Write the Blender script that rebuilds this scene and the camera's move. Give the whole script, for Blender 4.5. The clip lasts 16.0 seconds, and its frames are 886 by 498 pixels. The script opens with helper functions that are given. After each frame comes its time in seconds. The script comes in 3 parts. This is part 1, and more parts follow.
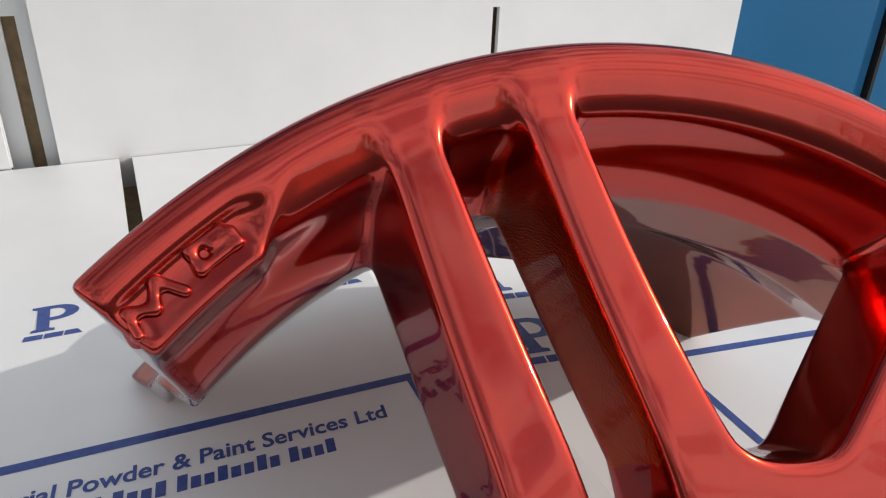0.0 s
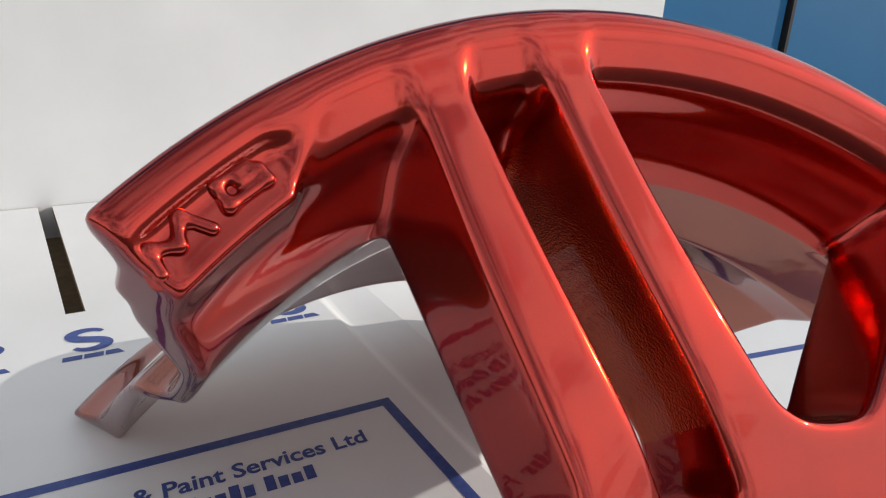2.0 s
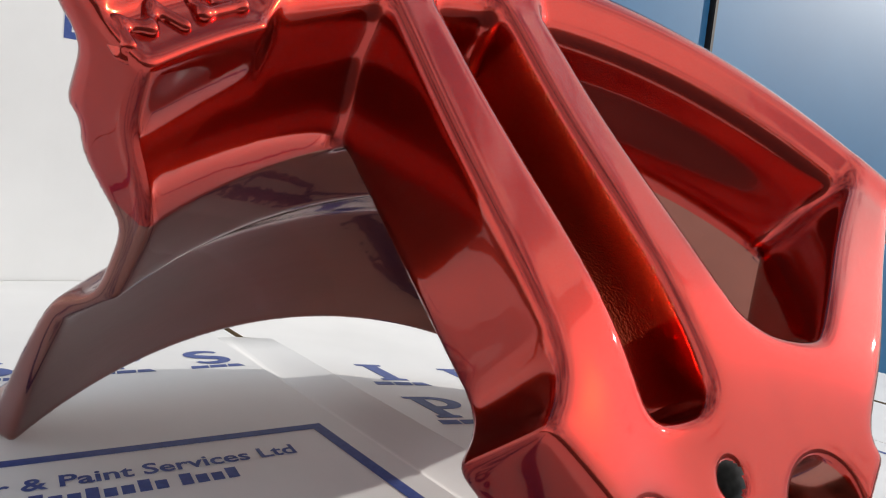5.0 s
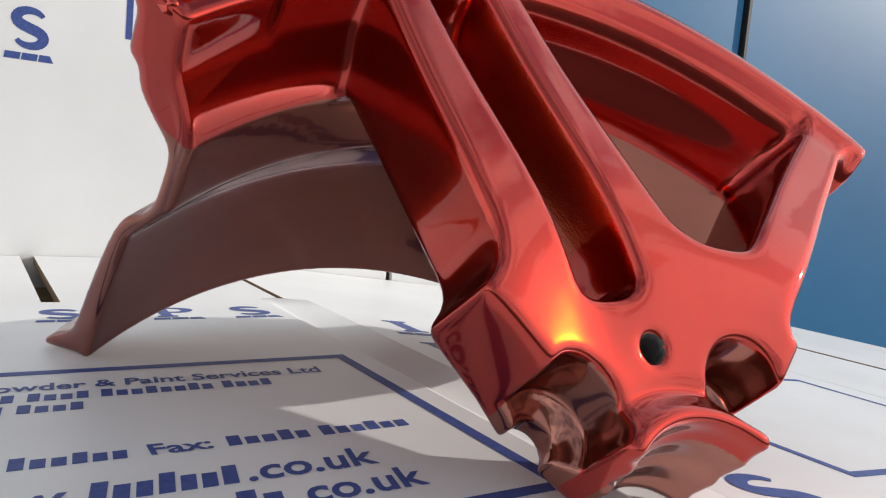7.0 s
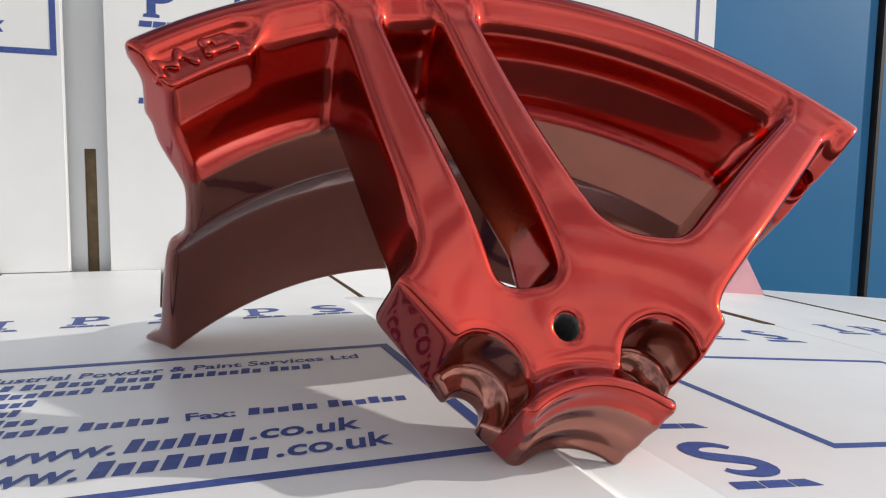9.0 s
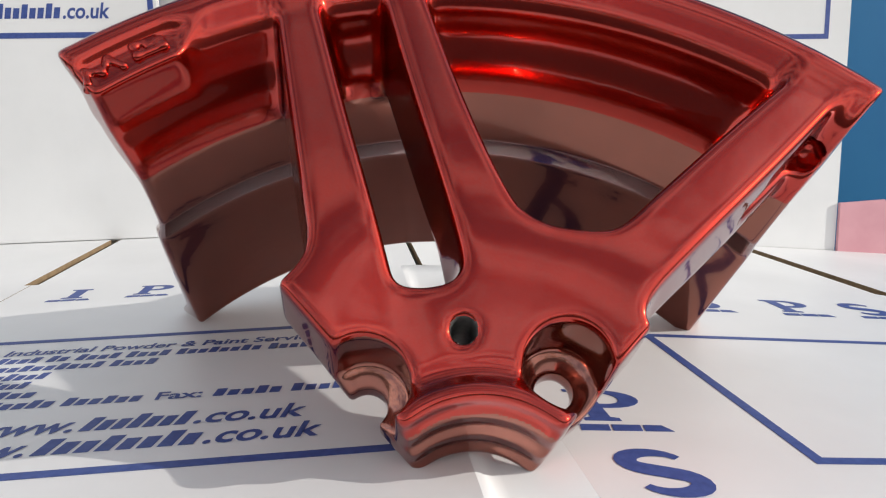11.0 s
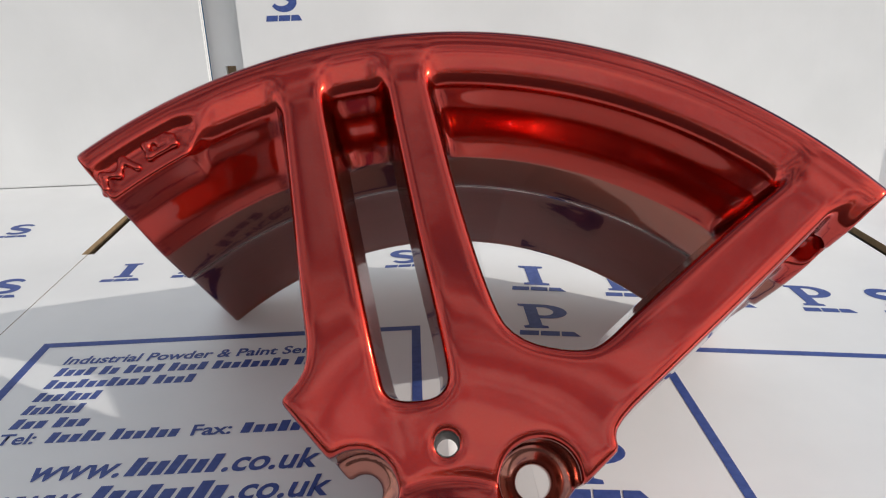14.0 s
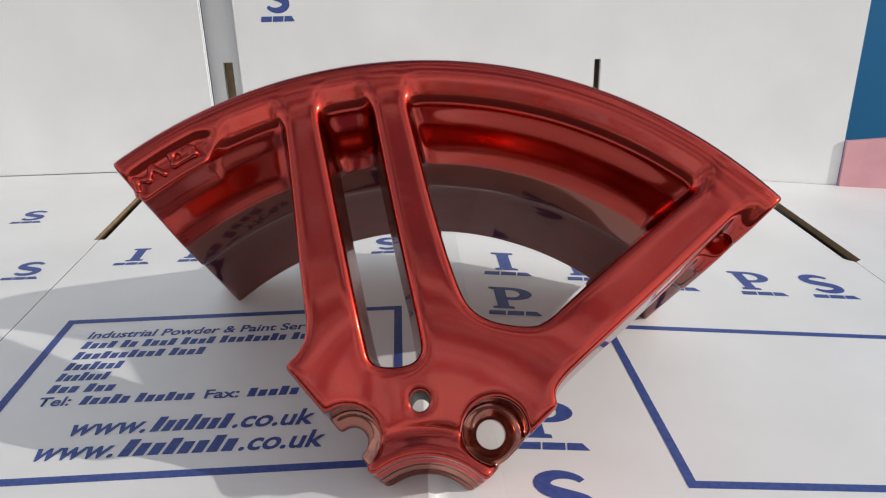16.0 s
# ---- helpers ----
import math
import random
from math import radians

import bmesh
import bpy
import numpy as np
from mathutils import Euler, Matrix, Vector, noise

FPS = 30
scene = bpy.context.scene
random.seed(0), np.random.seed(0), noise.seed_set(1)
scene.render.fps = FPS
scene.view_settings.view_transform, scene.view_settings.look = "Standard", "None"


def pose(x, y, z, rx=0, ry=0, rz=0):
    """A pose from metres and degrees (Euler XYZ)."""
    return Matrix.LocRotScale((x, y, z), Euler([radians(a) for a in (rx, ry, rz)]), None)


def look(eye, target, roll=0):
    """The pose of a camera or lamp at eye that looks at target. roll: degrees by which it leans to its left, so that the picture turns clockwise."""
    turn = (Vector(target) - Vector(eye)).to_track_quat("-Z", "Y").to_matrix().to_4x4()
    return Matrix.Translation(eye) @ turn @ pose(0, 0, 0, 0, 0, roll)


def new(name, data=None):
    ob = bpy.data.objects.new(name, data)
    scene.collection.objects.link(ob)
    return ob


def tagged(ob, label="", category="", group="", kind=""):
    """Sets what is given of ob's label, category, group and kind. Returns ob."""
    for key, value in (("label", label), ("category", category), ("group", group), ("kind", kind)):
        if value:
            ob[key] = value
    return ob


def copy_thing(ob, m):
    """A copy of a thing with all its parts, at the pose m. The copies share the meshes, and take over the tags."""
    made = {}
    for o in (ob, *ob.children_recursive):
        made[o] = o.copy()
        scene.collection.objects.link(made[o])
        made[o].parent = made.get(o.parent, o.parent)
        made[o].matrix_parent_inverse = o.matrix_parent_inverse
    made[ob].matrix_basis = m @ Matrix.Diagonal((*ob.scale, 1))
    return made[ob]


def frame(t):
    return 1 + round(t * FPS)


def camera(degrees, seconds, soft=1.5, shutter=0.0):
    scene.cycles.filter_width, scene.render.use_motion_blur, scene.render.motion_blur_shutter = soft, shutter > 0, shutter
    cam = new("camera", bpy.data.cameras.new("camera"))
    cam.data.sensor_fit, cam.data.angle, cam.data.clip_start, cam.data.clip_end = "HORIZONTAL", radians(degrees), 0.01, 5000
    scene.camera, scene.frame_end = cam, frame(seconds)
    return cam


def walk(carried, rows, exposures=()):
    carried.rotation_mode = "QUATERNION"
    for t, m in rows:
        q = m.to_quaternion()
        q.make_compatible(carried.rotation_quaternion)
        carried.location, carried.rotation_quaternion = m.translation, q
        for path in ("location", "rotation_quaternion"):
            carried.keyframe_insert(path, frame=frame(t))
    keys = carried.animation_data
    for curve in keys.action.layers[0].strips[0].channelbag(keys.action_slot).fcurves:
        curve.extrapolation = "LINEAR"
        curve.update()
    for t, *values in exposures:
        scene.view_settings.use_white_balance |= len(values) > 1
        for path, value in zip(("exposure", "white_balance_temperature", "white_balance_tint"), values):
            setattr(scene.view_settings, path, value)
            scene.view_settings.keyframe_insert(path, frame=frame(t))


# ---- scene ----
cam = camera(61.2, 16.0, 1.15)
PATH = [
    (0, (-0.11, -0.279, 0.226), (0.616, 1.342, -0.693), 2.0),
    (0.5, (-0.119, -0.271, 0.216), (0.714, 1.33, -0.646), 2.8),
    (1, (-0.127, -0.271, 0.212), (0.776, 1.331, -0.574), 2.6),
    (1.5, (-0.133, -0.268, 0.2), (0.821, 1.325, -0.543), 3.1),
    (2, (-0.139, -0.267, 0.188), (0.846, 1.328, -0.508), 3.5),
    (2.5, (-0.139, -0.266, 0.177), (0.888, 1.335, -0.44), 3.7),
    (3, (-0.141, -0.269, 0.165), (0.911, 1.347, -0.363), 3.8),
    (3.2, (-0.142, -0.27, 0.159), (0.917, 1.354, -0.331), 3.9),
    (5.3, (-0.151, -0.281, 0.105), (1.053, 1.308, -0.065), 6.3),
    (5.5, (-0.15, -0.285, 0.102), (1.055, 1.302, -0.066), 6.3),
    (6, (-0.153, -0.298, 0.096), (1.033, 1.304, -0.068), 5.9),
    (6.5, (-0.156, -0.313, 0.091), (0.988, 1.319, -0.073), 5.4),
    (7, (-0.159, -0.33, 0.09), (0.922, 1.343, -0.089), 5.1),
    (7.5, (-0.155, -0.347, 0.091), (0.847, 1.372, -0.108), 4.5),
    (8, (-0.147, -0.367, 0.096), (0.761, 1.403, -0.114), 3.3),
    (8.5, (-0.136, -0.383, 0.098), (0.658, 1.441, -0.113), 2.0),
    (9, (-0.115, -0.401, 0.099), (0.58, 1.463, -0.111), 0.9),
    (9.5, (-0.091, -0.413, 0.1), (0.503, 1.484, -0.12), -0.3),
    (9.6, (-0.086, -0.413, 0.1), (0.487, 1.49, -0.12), -0.5),
    (9.7, (-0.081, -0.415, 0.102), (0.463, 1.496, -0.126), -0.6),
    (11.8, (-0.006, -0.412, 0.131), (0.143, 1.532, -0.317), -1.6),
    (12, (-0.005, -0.412, 0.139), (0.133, 1.526, -0.335), -1.6),
    (12.5, (-0.001, -0.406, 0.156), (0.109, 1.519, -0.377), -1.7),
    (13, (0.003, -0.401, 0.175), (0.085, 1.503, -0.432), -2.2),
    (13.5, (0.004, -0.4, 0.191), (0.07, 1.486, -0.469), -2.3),
    (14, (0.005, -0.406, 0.207), (0.062, 1.459, -0.514), -2.0),
    (14.5, (0.005, -0.418, 0.219), (0.063, 1.427, -0.552), -1.7),
    (15, (0.005, -0.432, 0.226), (0.068, 1.405, -0.561), -1.5),
    (15.5, (0.007, -0.445, 0.231), (0.088, 1.396, -0.546), -1.4),
    (16, (0.009, -0.461, 0.235), (0.098, 1.382, -0.536), -1.3),
]
walk(cam, [(t, look(eye, target, roll)) for t, eye, target, roll in PATH],
     [(0, 0.17), (3.2, 0.22), (5.5, 0.33), (9.0, 0.30), (12.0, 0.27), (16.0, 0.07)])

# ---- world, sun, exposure ----
SUN_AZ, SUN_EL = radians(106.6), radians(20.5)
SUN_DIR = Vector((math.sin(SUN_AZ) * math.cos(SUN_EL), math.cos(SUN_AZ) * math.cos(SUN_EL), math.sin(SUN_EL)))  # towards the sun
world = bpy.data.worlds.new("sky")
scene.world = world
world.use_nodes = True
wn, wlk = world.node_tree.nodes, world.node_tree.links
sky = wn.new("ShaderNodeTexSky")
sky.sky_type = "NISHITA"
sky.sun_disc = False
sky.sun_elevation = math.asin(SUN_DIR.z)
sky.sun_rotation = math.atan2(SUN_DIR.x, SUN_DIR.y)
sky.dust_density = 1.8
wn["Background"].inputs["Strength"].default_value = 0.118
# thin broken cloud over the whole sky
wtc = wn.new("ShaderNodeTexCoord")
wmap = wn.new("ShaderNodeMapping")
wmap.inputs["Scale"].default_value = (1.0, 1.0, 2.2)
wmap.inputs["Location"].default_value = (0.7, 1.9, 0.4)
wnoise = wn.new("ShaderNodeTexNoise")
wnoise.inputs["Scale"].default_value, wnoise.inputs["Detail"].default_value = 5.0, 9.0
wramp = wn.new("ShaderNodeValToRGB")
wramp.color_ramp.elements[0].position, wramp.color_ramp.elements[1].position = 0.41, 0.59
wmix = wn.new("ShaderNodeMix")
wmix.data_type = "RGBA"
wlk.new(wtc.outputs["Generated"], wmap.inputs["Vector"])
wlk.new(wmap.outputs["Vector"], wnoise.inputs["Vector"])
wlk.new(wnoise.outputs["Fac"], wramp.inputs["Fac"])
wlk.new(wramp.outputs["Color"], wmix.inputs["Factor"])
wclear = wn.new("ShaderNodeVectorMath")  # clear air between the clouds
wclear.operation = "MINIMUM"
wclear.inputs[1].default_value = (5.2, 5.2, 5.2)
wpale = wn.new("ShaderNodeHueSaturation")
wpale.inputs["Saturation"].default_value = 0.8
wlk.new(sky.outputs["Color"], wpale.inputs["Color"])
wlk.new(wpale.outputs["Color"], wclear.inputs[0])
wlk.new(wclear.outputs["Vector"], wmix.inputs["A"])
wgrey = wn.new("ShaderNodeHueSaturation")
wgrey.inputs["Saturation"].default_value, wgrey.inputs["Value"].default_value = 0.08, 2.7
wlk.new(sky.outputs["Color"], wgrey.inputs["Color"])
wlk.new(wgrey.outputs["Color"], wmix.inputs["B"])
# the haze evens out the glare round the sun
wcap = wn.new("ShaderNodeVectorMath")
wcap.operation = "MINIMUM"
wcap.inputs[1].default_value = (8.6, 8.25, 7.8)
wlk.new(wmix.outputs["Result"], wcap.inputs[0])
wlk.new(wcap.outputs["Vector"], wn["Background"].inputs["Color"])
sun_data = bpy.data.lights.new("sun", "SUN")
sun_data.energy = 2.6
sun_data.angle = radians(0.55)
sun_data.color = (1.0, 0.945, 0.88)
sun = new("sun", sun_data)
sun.matrix_world = Matrix.Translation((1, -1, 2)) @ SUN_DIR.to_track_quat("Z", "Y").to_matrix().to_4x4()



# ---- materials ----
def material(name):
    m = bpy.data.materials.new(name)
    m.use_nodes = True
    return m, m.node_tree.nodes, m.node_tree.links, m.node_tree.nodes["Principled BSDF"]


def ramp_between(nodes, links, fac, lo, hi, a, b):
    r = nodes.new("ShaderNodeValToRGB")
    r.color_ramp.elements[0].position, r.color_ramp.elements[1].position = lo, hi
    r.color_ramp.elements[0].color, r.color_ramp.elements[1].color = (*a, 1), (*b, 1)
    links.new(fac, r.inputs["Fac"])
    return r.outputs["Color"]


def noise_tex(nodes, links, scale, detail=4.0, stretch=None):
    tc = nodes.new("ShaderNodeTexCoord")
    n = nodes.new("ShaderNodeTexNoise")
    n.inputs["Scale"].default_value, n.inputs["Detail"].default_value = scale, detail
    if stretch:
        mp = nodes.new("ShaderNodeMapping")
        mp.inputs["Scale"].default_value = stretch
        links.new(tc.outputs["Object"], mp.inputs["Vector"])
        links.new(mp.outputs["Vector"], n.inputs["Vector"])
    else:
        links.new(tc.outputs["Object"], n.inputs["Vector"])
    return n.outputs["Fac"]


def bump(nodes, links, bsdf, fac, strength, dist):
    b = nodes.new("ShaderNodeBump")
    b.inputs["Strength"].default_value, b.inputs["Distance"].default_value = strength, dist
    links.new(fac, b.inputs["Height"])
    links.new(b.outputs["Normal"], bsdf.inputs["Normal"])
    return b


def candy_paint():
    m, nd, lk, b = material("candy_red_powder_coat")
    b.inputs["Metallic"].default_value = 1.0
    lk.new(ramp_between(nd, lk, noise_tex(nd, lk, 35, 3), 0.3, 0.7, (0.41, 0.019, 0.009), (0.47, 0.024, 0.011)), b.inputs["Base Color"])
    b.inputs["Roughness"].default_value = 0.18
    b.inputs["Coat Weight"].default_value = 1.0
    b.inputs["Coat Roughness"].default_value = 0.025
    b.inputs["Coat IOR"].default_value = 1.52
    b.inputs["Specular Tint"].default_value = (0.28, 0.07, 0.05, 1)
    orange = noise_tex(nd, lk, 260, 2)
    bp = nd.new("ShaderNodeBump")
    bp.inputs["Strength"].default_value, bp.inputs["Distance"].default_value = 0.045, 0.0003
    lk.new(orange, bp.inputs["Height"])
    wave = nd.new("ShaderNodeBump")
    wave.inputs["Strength"].default_value, wave.inputs["Distance"].default_value = 0.10, 0.0010
    lk.new(noise_tex(nd, lk, 55, 2), wave.inputs["Height"])
    lk.new(wave.outputs["Normal"], bp.inputs["Normal"])
    lk.new(bp.outputs["Normal"], b.inputs["Coat Normal"])
    lk.new(wave.outputs["Normal"], b.inputs["Normal"])
    # the metal flake scatters part of the light widely under the same clear coat
    flake = nd.new("ShaderNodeBsdfPrincipled")
    flake.inputs["Metallic"].default_value, flake.inputs["Roughness"].default_value = 1.0, 0.5
    flake.inputs["Coat Weight"].default_value, flake.inputs["Coat Roughness"].default_value = 1.0, 0.025
    flake.inputs["Coat IOR"].default_value = 1.52
    lk.new(b.inputs["Base Color"].links[0].from_socket, flake.inputs["Base Color"])
    lk.new(bp.outputs["Normal"], flake.inputs["Coat Normal"])
    both = nd.new("ShaderNodeMixShader")
    both.inputs[0].default_value = 0.12
    lk.new(b.outputs["BSDF"], both.inputs[1])
    lk.new(flake.outputs["BSDF"], both.inputs[2])
    lk.new(both.outputs["Shader"], nd["Material Output"].inputs["Surface"])
    return m


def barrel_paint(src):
    """A browner red under the same gloss, for the barrel, hub bore and stud holes."""
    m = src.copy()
    m.name = "browner_red_gloss_coat"
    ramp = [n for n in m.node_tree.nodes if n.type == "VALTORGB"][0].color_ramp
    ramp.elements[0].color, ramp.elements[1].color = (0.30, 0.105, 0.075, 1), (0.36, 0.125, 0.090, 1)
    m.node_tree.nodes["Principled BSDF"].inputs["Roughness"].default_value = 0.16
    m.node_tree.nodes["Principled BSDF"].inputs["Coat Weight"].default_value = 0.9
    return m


def cast_paint(src):
    m = src.copy()
    m.name = "candy_red_over_rough_casting"
    nd, lk = m.node_tree.nodes, m.node_tree.links
    ramp = [n for n in nd if n.type == "VALTORGB"][0].color_ramp
    ramp.elements[0].color, ramp.elements[1].color = (0.42, 0.075, 0.034, 1), (0.58, 0.11, 0.05, 1)
    bump(nd, lk, nd["Principled BSDF"], noise_tex(nd, lk, 1500, 2), 0.45, 0.0004)
    nd["Principled BSDF"].inputs["Coat Weight"].default_value = 0.5
    return m


def card_white():
    m, nd, lk, b = material("white_faced_corrugated_card")
    f = noise_tex(nd, lk, 9, 5)
    lk.new(ramp_between(nd, lk, f, 0.3, 0.75, (0.74, 0.74, 0.735), (0.83, 0.83, 0.825)), b.inputs["Base Color"])
    b.inputs["Roughness"].default_value = 0.42
    b.inputs["Specular IOR Level"].default_value = 0.4
    dents = nd.new("ShaderNodeBump")
    dents.inputs["Strength"].default_value, dents.inputs["Distance"].default_value = 0.35, 0.006
    lk.new(noise_tex(nd, lk, 7, 2, (1.0, 1.0, 0.35)), dents.inputs["Height"])
    fine = bump(nd, lk, b, noise_tex(nd, lk, 170, 4, (1.0, 0.06, 0.06)), 0.10, 0.0006)
    lk.new(dents.outputs["Normal"], fine.inputs["Normal"])
    return m


def plain(name, col, col2, rough, scale=40.0, spec=0.4):
    m, nd, lk, b = material(name)
    lk.new(ramp_between(nd, lk, noise_tex(nd, lk, scale, 5), 0.3, 0.7, col, col2), b.inputs["Base Color"])
    b.inputs["Roughness"].default_value = rough
    b.inputs["Specular IOR Level"].default_value = spec
    return m


CANDY = candy_paint()
CAST = cast_paint(CANDY)
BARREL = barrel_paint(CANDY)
WHITE = card_white()
KRAFT = plain("brown_kraft_card", (0.20, 0.14, 0.08), (0.30, 0.21, 0.12), 0.85, 120)
INK = plain("blue_ink", (0.035, 0.065, 0.24), (0.06, 0.10, 0.32), 0.55, 300)
BLUE = plain("blue_painted_steel", (0.016, 0.14, 0.32), (0.024, 0.17, 0.37), 0.5, 3, 0.2)
BLACK = plain("black_rubber_seal", (0.01, 0.01, 0.012), (0.02, 0.02, 0.022), 0.6, 30)
PINK = plain("pink_card", (0.62, 0.30, 0.34), (0.68, 0.35, 0.39), 0.6, 30)
BARE = plain("dull_bare_alloy", (0.05, 0.048, 0.045), (0.10, 0.095, 0.09), 0.45, 400)
ASPHALT = plain("grey_asphalt", (0.045, 0.045, 0.047), (0.075, 0.073, 0.07), 0.9, 20)
PALLET = plain("grey_pallet_timber", (0.22, 0.17, 0.12), (0.34, 0.27, 0.19), 0.8, 25)


# ---- mesh helpers ----
def mesh_of(bm, name, mat, smooth=False):
    me = bpy.data.meshes.new(name)
    bm.normal_update()
    bm.to_mesh(me)
    bm.free()
    me.materials.append(mat)
    if smooth:
        me.shade_smooth()
    return me


def part(name, bm, mat, parent, label="", smooth=False):
    ob = new(name, mesh_of(bm, name, mat, smooth))
    ob.parent = parent
    if label:
        ob["label"] = label
    return ob


def empty(name, m=Matrix.Identity(4)):
    ob = new(name)
    ob.empty_display_size = 0.05
    ob.matrix_world = m
    return ob


def box_bm(x0, x1, y0, y1, z0, z1, bevel=0.0, bm=None):
    bm = bm or bmesh.new()
    g = bmesh.ops.create_cube(bm, size=1)
    for v in g["verts"]:
        v.co = Vector(((x0 + x1) / 2 + v.co.x * (x1 - x0), (y0 + y1) / 2 + v.co.y * (y1 - y0), (z0 + z1) / 2 + v.co.z * (z1 - z0)))
    if bevel:
        edges = {e for v in g["verts"] for e in v.link_edges}
        bmesh.ops.bevel(bm, geom=list(edges), offset=bevel, segments=2, affect="EDGES")
    return bm


def prism_bm(outline, z0, z1, bm=None):
    """A flat outline (x, y), counter-clockwise, raised from z0 to z1."""
    bm = bm or bmesh.new()
    lo = [bm.verts.new((x, y, z0)) for x, y in outline]
    hi = [bm.verts.new((x, y, z1)) for x, y in outline]
    bm.faces.new(list(reversed(lo)))
    bm.faces.new(hi)
    k = len(outline)
    for i in range(k):
        bm.faces.new((lo[i], lo[(i + 1) % k], hi[(i + 1) % k], hi[i]))
    return bm


def text_bm(body, size, bm=None, m=Matrix.Identity(4), width=None, shear=0.0):
    """Words as flat letters lying in x, y; squeezed or stretched to a given width."""
    cu = bpy.data.curves.new("words", "FONT")
    cu.body, cu.size, cu.resolution_u, cu.offset = body, size, 3, size * 0.022
    ob = new("words", cu)
    me = bpy.data.meshes.new_from_object(ob.evaluated_get(bpy.context.evaluated_depsgraph_get()))
    bpy.data.objects.remove(ob)
    xs = [v.co.x for v in me.vertices]
    k = width / (max(xs) - min(xs)) if width else 1.0
    me.transform(m @ Matrix(((k, shear, 0, -min(xs) * k), (0, 1, 0, 0), (0, 0, 1, 0), (0, 0, 0, 1))))
    bm = bm or bmesh.new()
    bm.from_mesh(me)
    bpy.data.meshes.remove(me)
    return bm


# ---- the wheel segment: a solid described by distances, in its own axes (x across, y up the face, d back along the axle) ----
AXLE = Vector((0.02326, 0.76657, -0.64174))
ACROSS = Vector((0.99954, -0.03033, 0.0))
UPFACE = Vector((0.01946, 0.64144, 0.76692))
CENTRE = Vector((0.01056, -0.23253, 0.01173))
STEP = 0.00095
CUT_L, CUT_R = 129.7, 40.5
RIM_OUT = [(0.2122, 0.0005), (0.2170, 0.0000), (0.2206, 0.0012), (0.2217, 0.0045), (0.2203, 0.0085), (0.2140, 0.0118), (0.2096, 0.0141), (0.2076, 0.0200),
           (0.2088, 0.0300), (0.2070, 0.0370), (0.2030, 0.0415), (0.1960, 0.0465), (0.1918, 0.0500), (0.1906, 0.0580), (0.1908, 0.0780),
           (0.1945, 0.0880), (0.2003, 0.0950), (0.2033, 0.1080), (0.2062, 0.1380), (0.2085, 0.1740), (0.2100, 0.1880), (0.2150, 0.1985),
           (0.2200, 0.2075), (0.2225, 0.2135), (0.2205, 0.2155)]
RIM_IN = [(0.2045, 0.2010), (0.1985, 0.1985), (0.1992, 0.1940), (0.1990, 0.1500), (0.1968, 0.1050), (0.1945, 0.0985), (0.1862, 0.0790), (0.1846, 0.0765), (0.1843, 0.0560), (0.1845, 0.0434),
          (0.1868, 0.0362), (0.1905, 0.0298), (0.1942, 0.0246), (0.1966, 0.0205), (0.1981, 0.0160), (0.1991, 0.0118), (0.2005, 0.0086), (0.2030, 0.0058), (0.2062, 0.0040), (0.2092, 0.0022)]
HUB = [(0.0282, 0.0500), (0.0282, 0.0462), (0.0303, 0.0444), (0.0303, 0.0340), (0.0325, 0.0322), (0.0325, 0.0218), (0.0347, 0.0200), (0.0352, 0.0140), (0.0364, 0.0121),
       (0.0390, 0.0126), (0.0425, 0.0152), (0.0455, 0.0172), (0.0500, 0.0176), (0.0600, 0.0220), (0.0600, 0.0500)]
SPIDER = [(-0.0153, 0.0208), (-0.0605, 0.0738), (-0.0494, 0.0856), (-0.0528, 0.1100), (-0.0564, 0.1377), (-0.0642, 0.2010), (-0.0665, 0.2160), (-0.0507, 0.2160),
          (-0.0471, 0.1975), (-0.0345, 0.1316), (-0.0243, 0.0825), (-0.0228, 0.0765), (-0.0190, 0.0742), (-0.0120, 0.0737), (-0.0050, 0.0745), (-0.0010, 0.0775), (0.0003, 0.0830),
          (-0.0102, 0.1363), (-0.0222, 0.2058), (-0.0238, 0.2160), (-0.0072, 0.2160), (-0.0051, 0.2038), (0.0091, 0.1356), (0.0188, 0.1023),
          (0.0250, 0.0952), (0.0337, 0.0909), (0.0484, 0.0884), (0.0560, 0.0905), (0.0694, 0.1020), (0.1056, 0.1313), (0.1449, 0.1608),
          (0.1520, 0.1660), (0.1630, 0.1530), (0.1540, 0.1435), (0.1159, 0.1109), (0.0773, 0.0790), (0.0566, 0.0612), (0.0592, 0.0535), (0.0192, 0.0172)]
STUD_R, STUD_A = 0.0546, (55.4, 127.4)


def poly_dist(px, py, pts):
    """Signed distance to a closed outline, inside negative."""
    best = np.full(px.shape, 1e9, np.float32)
    inside = np.zeros(px.shape, bool)
    for (ax, ay), (bx, by) in zip(pts, pts[1:] + pts[:1]):
        ex, ey = bx - ax, by - ay
        h = np.clip(((px - ax) * ex + (py - ay) * ey) / (ex * ex + ey * ey), 0, 1)
        best = np.minimum(best, (px - ax - ex * h) ** 2 + (py - ay - ey * h) ** 2)
        cross = (ay > py) != (by > py)
        if ay != by:
            inside ^= cross & (px < ax + ex * (py - ay) / ey)
    best = np.sqrt(best)
    return np.where(inside, -best, best).astype(np.float32)


